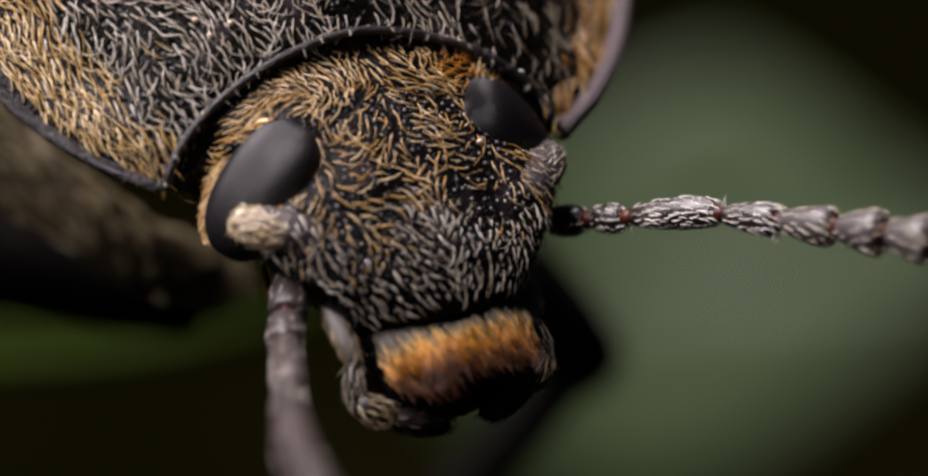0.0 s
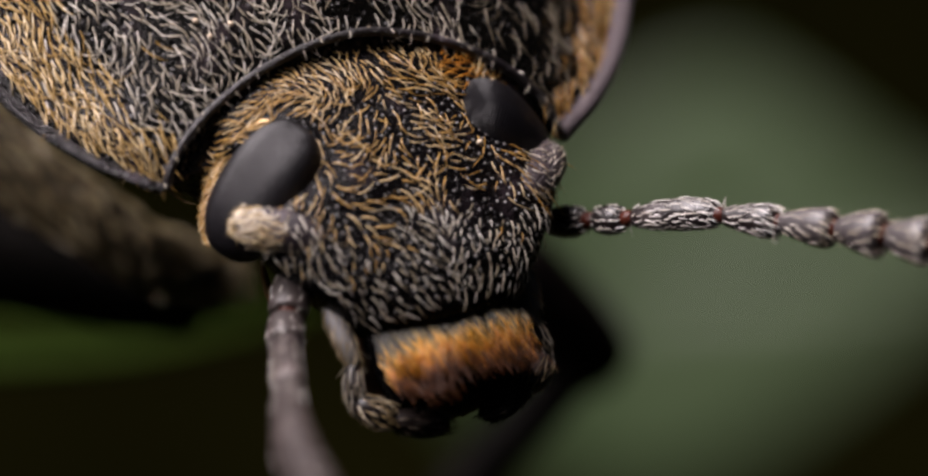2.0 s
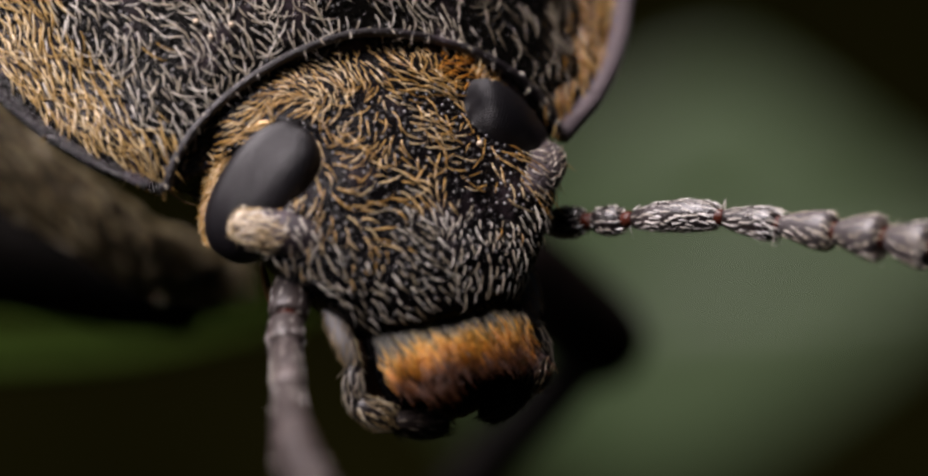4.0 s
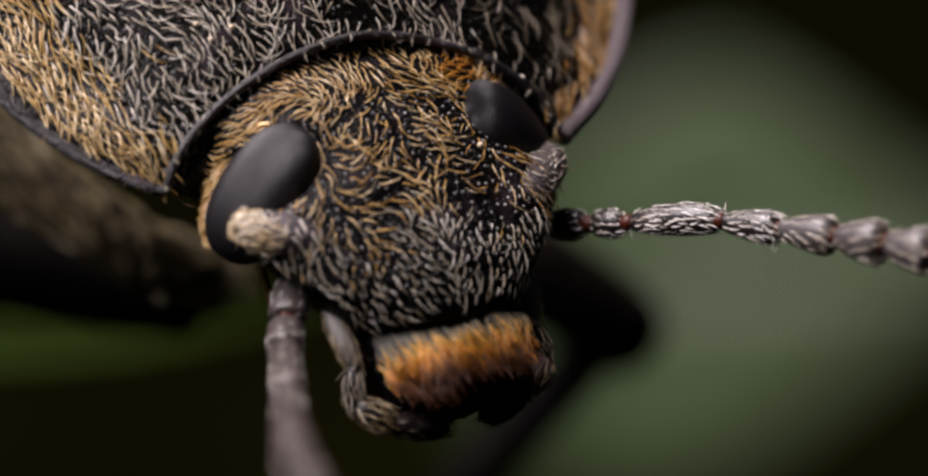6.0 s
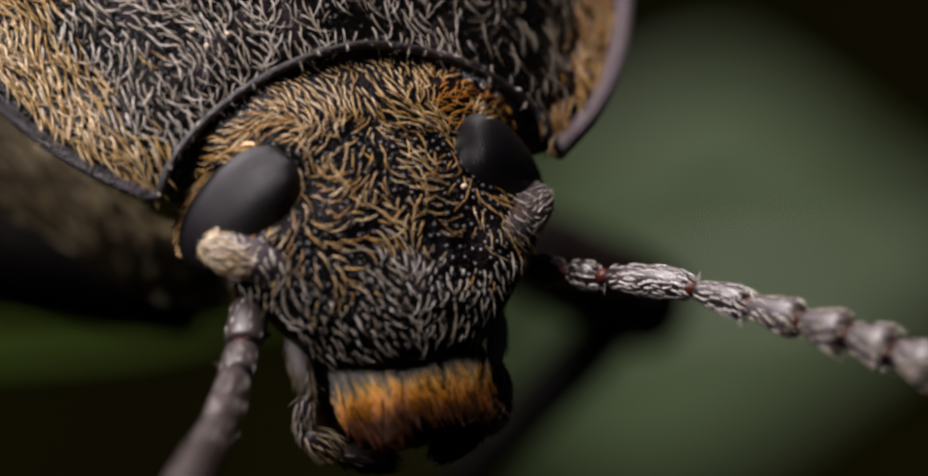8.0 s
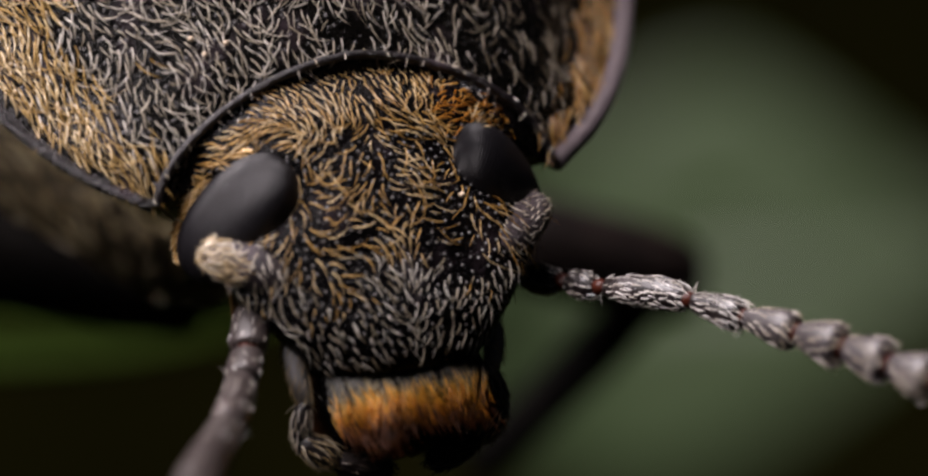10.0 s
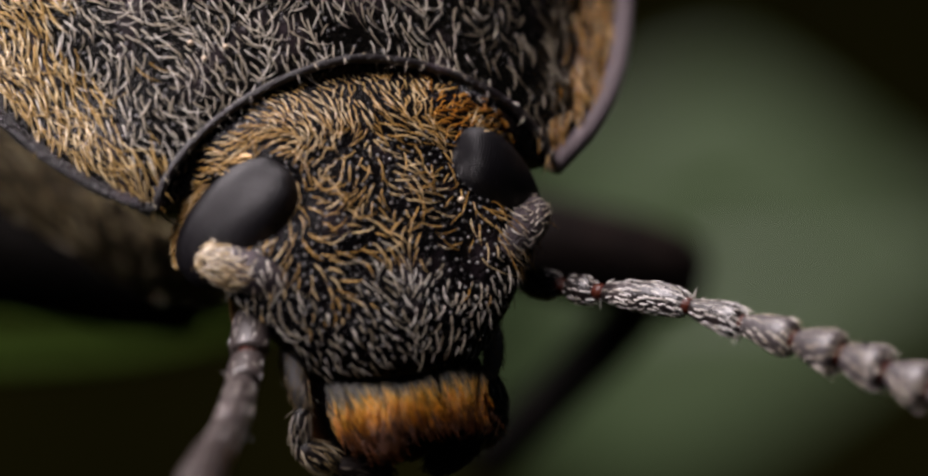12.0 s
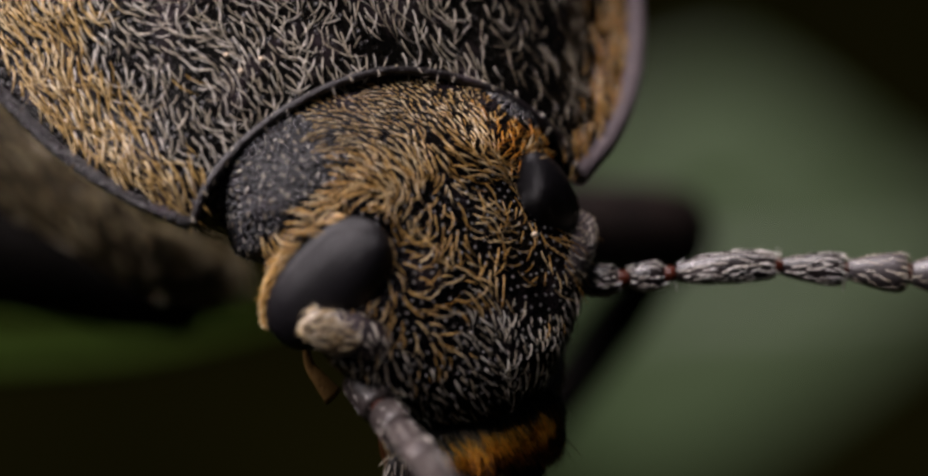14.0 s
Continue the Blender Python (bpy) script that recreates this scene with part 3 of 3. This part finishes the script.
def build_eye(head, s):
    """A compound eye: a ball whose every facet is a low six-sided cone."""
    step, reach = 0.037, 1.72
    n = int(reach / step) + 2
    ids, pts = {}, []
    for i in range(-2 * n, 2 * n + 1):
        for j in range(-2 * n, 2 * n + 1):
            u, v = step * (i + 0.5 * j), step * 0.866 * j
            r = math.hypot(u, v)
            if r > reach:
                continue
            k = math.sqrt(1 - r * r / 4)
            swell = 1.014 if (i - j) % 3 == 0 else 1.0
            ids[i, j] = len(pts)
            q = (1 - r * r / 2, k * u, k * v)
            blunt = sum(abs(c) ** 2.3 for c in q) ** (-1 / 2.3)
            pts.append([swell * blunt * c for c in q])
    faces = [[ids[q] for q in tri] for i, j in ids for tri in (((i, j), (i + 1, j), (i, j + 1)), ((i + 1, j), (i + 1, j + 1), (i, j + 1))) if all(q in ids for q in tri)]
    verts = ((np.array(pts) * EYE_R) @ LEAN.T + EYE) * (s, 1, 1)
    faces = faces if s > 0 else [f[::-1] for f in faces]
    part("eye", (verts, faces), M_EYE, head, "matt black compound eye of tiny facets", False)
    # golden fringe round the back of the eye
    arc = np.radians(np.linspace(36, 156, 60))
    ring = np.stack([np.full(60, 0.05), 1.04 * EYE_R[1] * np.cos(arc), -1.04 * EYE_R[2] * np.sin(arc)], 1)
    ring = (ring @ LEAN.T + EYE) * (s, 1, 1)
    rim = tube(ring, 0.046 * np.sin(np.linspace(0.5, 3.0, 60)) ** 0.7 + 0.01, 8)
    part("eye_rim", rim, M_HEAD, head, "narrow raised rim behind the eye")
    pts, nor = scatter(rim, 0.0165, lambda p, n: True, 30 + s)
    near = np.argmin(((pts[:, None] - ring[None]) ** 2).sum(2), 1)
    along = np.gradient(ring, axis=0)[near]
    along /= np.linalg.norm(along, axis=1)[:, None]
    away = ring[near] - EYE * (s, 1, 1)
    away /= np.linalg.norm(away, axis=1)[:, None]
    ways = along + 0.35 * away + np.random.default_rng(31).normal(0, 0.25, (len(pts), 3))
    setae("eye_fringe", pts, nor, ways, np.interp(near, [0, 15, 45, 59], [0.16, 0.14, 0.11, 0.05]), 0.008, 0.25, 0.3, M_GOLD, head, 12)


LIP_W = 0.69


def lip_z(x, t):
    return -0.40 - 0.24 * t ** 1.5 - 0.16 * np.abs(x / LIP_W) ** 2.5


def build_mouth(head):
    """Upper lip with its brush, jaws, cheeks and palps."""
    n, m = 14, 30
    rows = []
    for i in range(n):
        t = i / (n - 1)
        ring = []
        for j in range(m):
            a = 2 * math.pi * j / m
            c, s = math.cos(a), math.sin(a)
            x = LIP_W * (1 - 0.14 * t ** 2) * math.copysign(abs(c) ** 0.6, c)
            ring.append((x, -0.9 - 0.6 * t * (1 - 0.16 * (x / LIP_W) ** 4), lip_z(x, t) + 0.13 * (1 - 0.5 * t) * math.copysign(abs(s) ** 0.6, s)))
        rows.append(ring)
    part("labrum", loft(rows), M_HEAD, head, "upper lip under a brush of orange bristles")
    rng = np.random.default_rng(77)
    k = 3200
    x = rng.uniform(-LIP_W, LIP_W, k) * 0.98
    t = rng.uniform(0.02, 0.58, k)
    tuft = np.array([noise.noise(Vector((q * 7, 0.3, r * 2))) for q, r in zip(x, t)])
    x, t = x[tuft > -0.42], t[tuft > -0.42]
    k = len(x)
    roots = np.stack([x, -0.9 - 0.6 * t, lip_z(x, t) + 0.12 * (1 - 0.5 * t)], 1)
    nor = np.tile((0, 0.2, 0.98), (k, 1))
    ways = np.stack([-0.12 * x + rng.normal(0, 0.08, k) + 0.1 * np.sin(x * 9), -np.ones(k), -0.15 - 0.3 * t], 1)
    setae("brush_setae", roots, nor, ways, rng.uniform(0.2, 0.37, k) * (1 + 0.4 * np.exp(-((x + 0.38) / 0.22) ** 2)), 0.0055, 0.4, 0.22, M_LIP, head, 14, "orange brush of fine hair")
    part("mouth_floor", ellipsoid((0, -1.2, -1.05), (0.5, 0.36, 0.3), 14, 20), M_LEG, head, "dark lower mouthparts")
    for s in (-1, 1):
        jaw = smooth_path([(s * 0.6, -0.75, -0.7), (s * 0.58, -1.1, -0.92), (s * 0.42, -1.36, -1.0), (s * 0.1, -1.5, -1.0)], 16)
        part("mandible", tube(jaw, np.linspace(0.2, 0.08, 16), 12), M_JAW, head, "amber-brown curved jaw")
        cheek = tube(smooth_path([(s * 0.87, -0.55, -0.54), (s * 0.87, -0.75, -0.53), (s * 0.84, -0.93, -0.57), (s * 0.79, -1.07, -0.64)], 12), 0.085 * np.sin(np.linspace(0.5, 2.7, 12)) ** 0.6, 12)
        part("cheek_pad", cheek, M_PALE, head, "pale hairy pad beside the lip")
        pts, nor2 = scatter(cheek, 0.045, lambda p, q: True, 40 + s)
        setae("cheek_setae", pts, nor2, np.tile((s * 0.3, -1.0, -0.2), (len(pts), 1)), np.full(len(pts), 0.13), 0.0042, 0.35, 0.4, M_CREAM, head, 16)
        lobe = tube(smooth_path([(s * 1.05, 0.1, -1.0), (s * 1.04, -0.15, -1.1), (s * 0.98, -0.33, -1.1), (s * 0.91, -0.48, -1.1)], 10), np.linspace(0.02, 0.1, 10), 10, 0.5)
        part("cheek_lobe", lobe, M_HORN, head, "small tan scale below the eye")
        stops = [(s * 0.82, -1.05, -0.62), (s * 0.88, -1.33, -0.74), (s * 0.62, -1.54, -0.76), (s * 0.17, -1.68, -0.76)]
        for i, (a, b, r) in enumerate(zip(stops, stops[1:], (0.085, 0.125, 0.12))):
            a, b = np.array(a), np.array(b)
            seg = tube([a + (b - a) * u for u in (0, 0.08, 0.35, 0.7, 0.92, 1.0)], [r * u for u in (0.5, 0.75, 0.95, 1.0, 0.8, 0.5)], 14)
            part("palp_segment", seg, M_ANT if i < 2 else M_LEG, head, "bristly segment of the feeler beside the mouth")
            p, q = scatter(seg, 0.042, lambda u, v: True, 90 + i)
            setae("palp_setae", p, q, np.tile(b - a, (len(p), 1)), np.full(len(p), 0.13), 0.0062, 0.12, 0.25, (M_GREY, M_CREAM, M_SMOKE)[i], head, 91 + i)


def antenna(path, lengths, widths, gap, fine, flare, skin, sparse):
    """Serrate antenna: a chain of cup-shaped joints along a path from its root."""
    ob = new("antenna")
    ob.parent = beetle
    pts = smooth_path(path, 200)
    run = np.concatenate([[0], np.cumsum(np.linalg.norm(np.diff(pts, axis=0), axis=1))])
    at = lambda d: np.array([np.interp(d, run, pts[:, k]) for k in range(3)])
    d = 0.0
    for i, (le, w) in enumerate(zip(lengths, widths)):
        shape = [(0.0, 0.42), (0.07, 0.52), (0.3, 0.72), (0.55, 0.90), (0.74, 1.0), (0.85, 0.97), (0.92, 0.82), (0.955, 0.55)]
        if i == 1:
            shape = [(0.0, 0.5), (0.08, 0.75), (0.3, 0.95), (0.55, 1.0), (0.72, 0.85), (0.8, 0.5)]
        if i == 2:
            shape = [(0.0, 0.4), (0.05, 0.6), (0.25, 0.85), (0.55, 1.0), (0.8, 0.95), (0.92, 0.8), (0.97, 0.5)]
        if i == 0:
            shape = [(0.0, 0.5), (0.1, 0.8), (0.4, 1.0), (0.65, 0.95), (0.78, 0.75), (0.84, 0.5)]
        geo = tube([at(d + t * le) for t, _ in shape], [w * k ** flare for _, k in shape], 16, 0.85)
        part("antenna_segment", geo, skin if i < 4 or skin is M_LILAC else M_CUP, ob)
        part("joint", tube([at(d + le * 0.76), at(d + le * 0.86), at(d + le * 0.96), at(d + le * 1.09)], [w * 0.5, w * 0.56, w * 0.54, w * 0.4], 12), M_JOINT, ob, "dark red joint of the antenna")
        p, nn = scatter(geo, gap if i < 4 else sparse * gap, lambda a, b: True, 60 + i)
        way = at(d + le) - at(d)
        setae("segment_setae", p, nn, np.tile(way / np.linalg.norm(way), (len(p), 1)), np.full(len(p), 0.08 if i < 2 else 0.12), fine if i < 4 else 0.8 * fine, 0.0, 0.4, M_SILVER if i < 4 else M_GREY, ob, 61 + i)
        d += le
    return ob


def build_leg_piece(name, length, r0, r1, material, parent):
    shape = [(0, 0.5), (0.05, 0.85), (0.3, 1.0), (0.7, 0.98), (0.85, 0.92), (0.93, 0.82), (0.98, 0.6), (1.0, 0.3)]
    ob = part(name, tube([(t * length, 0, 0.06 * length * math.sin(t * 3.1)) for t, _ in shape], [(r0 + (r1 - r0) * t) * k for t, k in shape], 14, 0.85), material, parent)
    return ob


pronotum = build_pronotum()
head = build_head()
for base, spots in ((pronotum, ((-1.29, 0.30, -0.03), (-1.02, 0.22, 0.0), (-1.20, 0.16, -0.05))), (head, ((0.62, 0.28, 0.075),))):
    for i, spot in enumerate(spots):
        part("dust_grain", ellipsoid(spot, (0.028 - 0.004 * i, 0.024, 0.022), 8, 10), M_DUST, base, "tiny tan grain of dust")
ANT_LEN = [0.45, 0.38, 0.86, 0.55, 0.52, 0.45, 0.44, 0.43, 0.4, 0.4, 0.45]
ANT_W = [0.135, 0.125, 0.135, 0.14, 0.165, 0.19, 0.195, 0.195, 0.19, 0.18, 0.14]
right_antenna = antenna([(-0.22, 0, 0), (0.37, 0.0, 0), (1.19, 0.03, 0), (1.66, -0.02, 0), (2.19, -0.085, 0), (3.1, -0.21, 0), (4.1, -0.40, 0), (5.8, -0.80, 0)], ANT_LEN, ANT_W, 0.047, 0.0048, 0.95, M_ANT, 1.25)
left_antenna = antenna([(0, 0, 0), (0.434, 0.03, 0.45), (0.778, 0.15, 1.25), (1.068, 0.27, 2.25), (1.329, 0.46, 3.25), (1.582, 0.80, 4.45), (1.8, 1.2, 5.4)], ANT_LEN, [w * (1.22 - 0.02 * i) for i, w in enumerate(ANT_W)], 0.085, 0.0042, 0.12, M_LILAC, 3.5)

femur = build_leg_piece("femur", 2.34, 0.46, 0.52, M_LEG, beetle)
tibia = build_leg_piece("tibia", 2.6, 0.30, 0.26, M_SHIN, beetle)


def build_body():
    """Wing cases and legs that carry the animal, behind and below the shield."""
    rest = mm(-0.870, 1.658, 0.25, -22.82, 23.80, 8.73)
    for s in (-1, 1):
        rows = []
        for y in np.linspace(4.25, 13.5, 36):
            u = (y - 4.25) / 9.25
            half = 3.25 * (1 - 0.75 * u ** 3.2)
            ring = []
            for a in np.linspace(0, math.pi / 2, 14):
                ring.append((s * (0.01 + half * math.sin(a)), y, 0.75 * (1 - u ** 3) - 1.6 + (1.6 - 0.7 * u ** 2) * math.cos(a)))
            ring += [(q[0] * 0.96, q[1], q[2] - 0.12) for q in ring[::-1]]
            rows.append(ring)
        case = part("wing_case", loft(rows), M_PRO, beetle, "long domed black wing case")
        case.matrix_local = rest
    rows = []
    for y in np.linspace(4.2, 12.8, 24):
        u = (y - 4.2) / 8.6
        rows.append([(2.9 * (1 - 0.7 * u ** 3) * math.cos(a), y, -1.0 - 0.9 * (1 - u ** 2) + 0.9 * (1 - 0.6 * u) * math.sin(a)) for a in np.linspace(0, 2 * math.pi, 24, endpoint=False)])
    part("abdomen", loft(rows), M_LEG, beetle, "dark abdomen under the wing cases").matrix_local = rest
    coxa = smooth_path([(-3.1, 0.1, -4.4), (-2.95, -0.15, -4.7), (-2.65, -0.33, -5.0), (-2.1, -0.36, -5.4)], 14)
    geo = tube(coxa, np.linspace(0.10, 0.17, 14), 12)
    hip = part("coxa", geo, M_UNDER, beetle, "tan-haired base of the foreleg")
    pts, nor = scatter(geo, 0.05, lambda p, n: True, 71)
    setae("coxa_setae", pts, nor, np.tile((0.6, -1.0, 0), (len(pts), 1)), np.full(len(pts), 0.2), 0.011, 0.3, 0.2, M_TAN, hip, 72)
    chest = smooth_path([(-5.2, 1.7, -3.0), (-4.4, 1.0, -3.1), (-3.75, 0.50, -3.2), (-3.22, 0.14, -3.3), (-2.8, -0.15, -3.6), (-2.3, -0.3, -4.4)], 20)
    geo = tube(chest, np.linspace(0.40, 0.24, 20), 14)
    breast = part("prosternum", geo, M_UNDER, beetle, "tan-haired breast plate")
    pts, nor = scatter(geo, 0.085, lambda p, n: n[2] > -0.5, 73)
    setae("breast_setae", pts, nor, np.tile((0.6, -1.0, 0), (len(pts), 1)), np.full(len(pts), 0.22), 0.014, 0.3, 0.4, M_TAN, breast, 74)
    thigh = smooth_path([(-2.2, -0.45, -5.6), (-3.2, -0.35, -5.4), (-4.6, -0.1, -5.2), (-6.2, 0.1, -4.9)], 16)
    part("femur", tube(thigh, np.array([0.3] * 2 + [0.5] * 10 + [0.42] * 4), 14), M_SHIN, beetle, "dark brown thigh of the foreleg")
    shin = smooth_path([(-6.2, 0.3, -4.9), (-6.5, -0.6, -6.4), (-6.7, -1.6, -8.2)], 12)
    part("tibia", tube(shin, np.linspace(0.2, 0.12, 12), 10), M_LEG, beetle, "dark brown shin of the foreleg")


build_body()


def motions():
    walk(head, [
        (0, mm(-0.333, 0.370, 0.704, -20.17, 27.26, 12.95)),
        (1, mm(-0.334, 0.367, 0.700, -20.02, 27.24, 13)),
        (2, mm(-0.333, 0.364, 0.700, -19.76, 27.24, 13.06)),
        (3, mm(-0.333, 0.360, 0.700, -19.49, 27.16, 13.13)),
        (5.5, mm(-0.331, 0.342, 0.701, -19.36, 27.07, 13.05)),
        (6, mm(-0.330, 0.340, 0.702, -19.24, 27.04, 13.14)),
        (6.5, mm(-0.333, 0.331, 0.701, -18.83, 26.82, 13.16)),
        (7, mm(-0.333, 0.329, 0.700, -18.69, 26.83, 13.21)),
        (7.5, mm(-0.377, 0.279, 0.705, -17.3, 26.01, 12.15)),
        (7.7, mm(-0.475, 0.118, 0.700, -13.3, 23.6, 10.1)),
        (8, mm(-0.526, 0.034, 0.700, -11.23, 22.22, 9.03)),
        (10.5, mm(-0.547, -0.043, 0.710, -11.82, 22.64, 8.53)),
        (11, mm(-0.551, -0.057, 0.710, -11.77, 22.36, 8.49)),
        (12, mm(-0.552, -0.067, 0.705, -11.58, 22.28, 8.65)),
        (13, mm(-0.545, -0.070, 0.720, -11.69, 22.61, 8.78)),
        (13.36, mm(-0.545, -0.070, 0.720, -11.69, 22.61, 8.78)),
        (13.5, mm(-0.464, -0.186, 0.725, -7.49, 25.41, 10.02)),
        (13.7, mm(-0.212, -0.350, 0.705, -1.9, 30.57, 14.8)),
        (13.85, mm(0.051, -0.386, 0.647, 2.52, 34.65, 18.54)),
        (14, mm(0.135, -0.418, 0.625, 4.15, 36.15, 19.93)),
    ])
    walk(pronotum, [
        (0, mm(-0.870, 1.658, 0.260, -22.82, 23.84, 8.73)),
        (3, mm(-0.866, 1.645, 0.260, -22.8, 23.86, 8.6)),
        (5.5, mm(-0.860, 1.630, 0.260, -23, 23.8, 8.56)),
        (6.5, mm(-0.862, 1.616, 0.260, -22.9, 23.7, 8.5)),
        (7, mm(-0.862, 1.612, 0.260, -22.9, 23.7, 8.45)),
        (7.5, mm(-0.867, 1.597, 0.260, -23.07, 23.55, 8.08)),
        (8, mm(-0.890, 1.545, 0.260, -23.21, 23.36, 7.32)),
        (10.5, mm(-0.906, 1.463, 0.260, -23.3, 23.13, 6.82)),
        (12, mm(-0.908, 1.437, 0.260, -23, 23.1, 6.85)),
        (13, mm(-0.905, 1.431, 0.260, -23, 23, 6.87)),
        (13.36, mm(-0.905, 1.431, 0.260, -23, 23, 6.87)),
        (13.5, mm(-0.900, 1.412, 0.260, -22.5, 23.04, 6.86)),
        (13.7, mm(-0.793, 1.382, 0.260, -22.18, 24.79, 7.09)),
        (14, mm(-0.646, 1.340, 0.260, -21.73, 27.2, 7.4)),
    ])
    walk(right_antenna, [
        (0, mm(0.860, 0.145, -0.400, 0, -35, 1.7)),
        (3, mm(0.860, 0.135, -0.400, 0, -35, 1.4)),
        (5.5, mm(0.860, 0.120, -0.400, 0, -35, 0.7)),
        (6.5, mm(0.860, 0.105, -0.400, 0, -35, 0.3)),
        (7, mm(0.860, 0.100, -0.400, 0, -35, -0.1)),
        (7.5, mm(0.820, 0.065, -0.400, 0, -35, 0.5)),
        (7.7, mm(0.710, -0.140, -0.400, 0, -36.6, -6.6)),
        (8, mm(0.675, -0.260, -0.400, 0, -37, -7.7)),
        (10.5, mm(0.650, -0.360, -0.400, 0, -37.5, -8.5)),
        (11, mm(0.650, -0.375, -0.400, 0, -37.6, -8.8)),
        (13, mm(0.650, -0.375, -0.400, 0, -37.6, -8.8)),
        (13.36, mm(0.650, -0.375, -0.400, 0, -37.6, -8.8)),
        (13.5, mm(0.710, -0.410, -0.400, 0, -34, -10.6)),
        (13.7, mm(0.870, -0.415, -0.400, 0, -22, -4.6)),
        (13.85, mm(1.054, -0.337, -0.400, 0, -4.76, 3.79)),
        (14, mm(1.110, -0.345, -0.400, 0, 0, 4.2)),
    ])
    walk(left_antenna, [
        (0, mm(-1.345, -0.319, 0.750, 0, 0, -101)),
        (3, mm(-1.345, -0.330, 0.750, 0, 0, -101)),
        (7, mm(-1.345, -0.370, 0.750, 0, 0, -101.5)),
        (7.5, mm(-1.464, -0.390, 0.740, 0, 0, -105)),
        (7.7, mm(-1.660, -0.500, 0.730, 14, 2, -88)),
        (8, mm(-1.690, -0.540, 0.720, 16, 3, -88)),
        (10.5, mm(-1.670, -0.610, 0.720, 16, 0, -84)),
        (13, mm(-1.670, -0.630, 0.720, 16, 0, -84)),
        (13.36, mm(-1.670, -0.630, 0.720, 16, 0, -84)),
        (13.5, mm(-1.580, -0.765, 0.720, 16, 0, -80)),
        (13.7, mm(-1.270, -1.000, 0.720, 12, 0, -66)),
        (13.85, mm(-0.944, -1.068, 0.720, 9.12, 0, -50.76)),
        (14, mm(-0.840, -1.117, 0.720, 8, 0, -46)),
    ])
    walk(femur, [
        (0, mm(0.10, 0.13, -8.5, 0, 33, -51.5)),
        (3, mm(0.10, 0.13, -8.5, 0, 31, -45.7)),
        (6.5, mm(0.10, 0.13, -8.5, 0, 26, -35)),
        (7.5, mm(0.10, 0.13, -8.5, 0, 24, -32)),
        (8, mm(0.10, 0.13, -8.5, 0, 20, -25)),
        (10.5, mm(0.10, 0.13, -8.5, 0, 10, -15)),
        (12.5, mm(0.10, 0.13, -8.5, 0, 10, -14)),
        (13.5, mm(0.10, 0.13, -8.5, 0, 10, -10.5)),
        (14, mm(0.10, 0.13, -8.5, 0, 10, -2.6)),
    ])
    walk(tibia, [
        (0, mm(1.14, -1.29, -9.3, 0, 0, -134)),
        (3, mm(1.26, -1.16, -9.3, 0, 0, -134)),
        (6.5, mm(1.46, -0.95, -9.3, 0, 0, -134)),
        (7.5, mm(1.52, -0.90, -9.3, 0, 0, -134)),
        (8, mm(1.64, -0.74, -9.3, 0, 0, -135)),
        (10.5, mm(1.91, -0.53, -9.3, 0, 0, -135)),
        (12.5, mm(1.97, -0.50, -9.3, 0, 0, -135)),
        (13.5, mm(2.00, -0.37, -9.3, 0, 0, -133)),
        (14, mm(2.02, -0.13, -9.3, 0, 0, -126)),
    ])


motions()
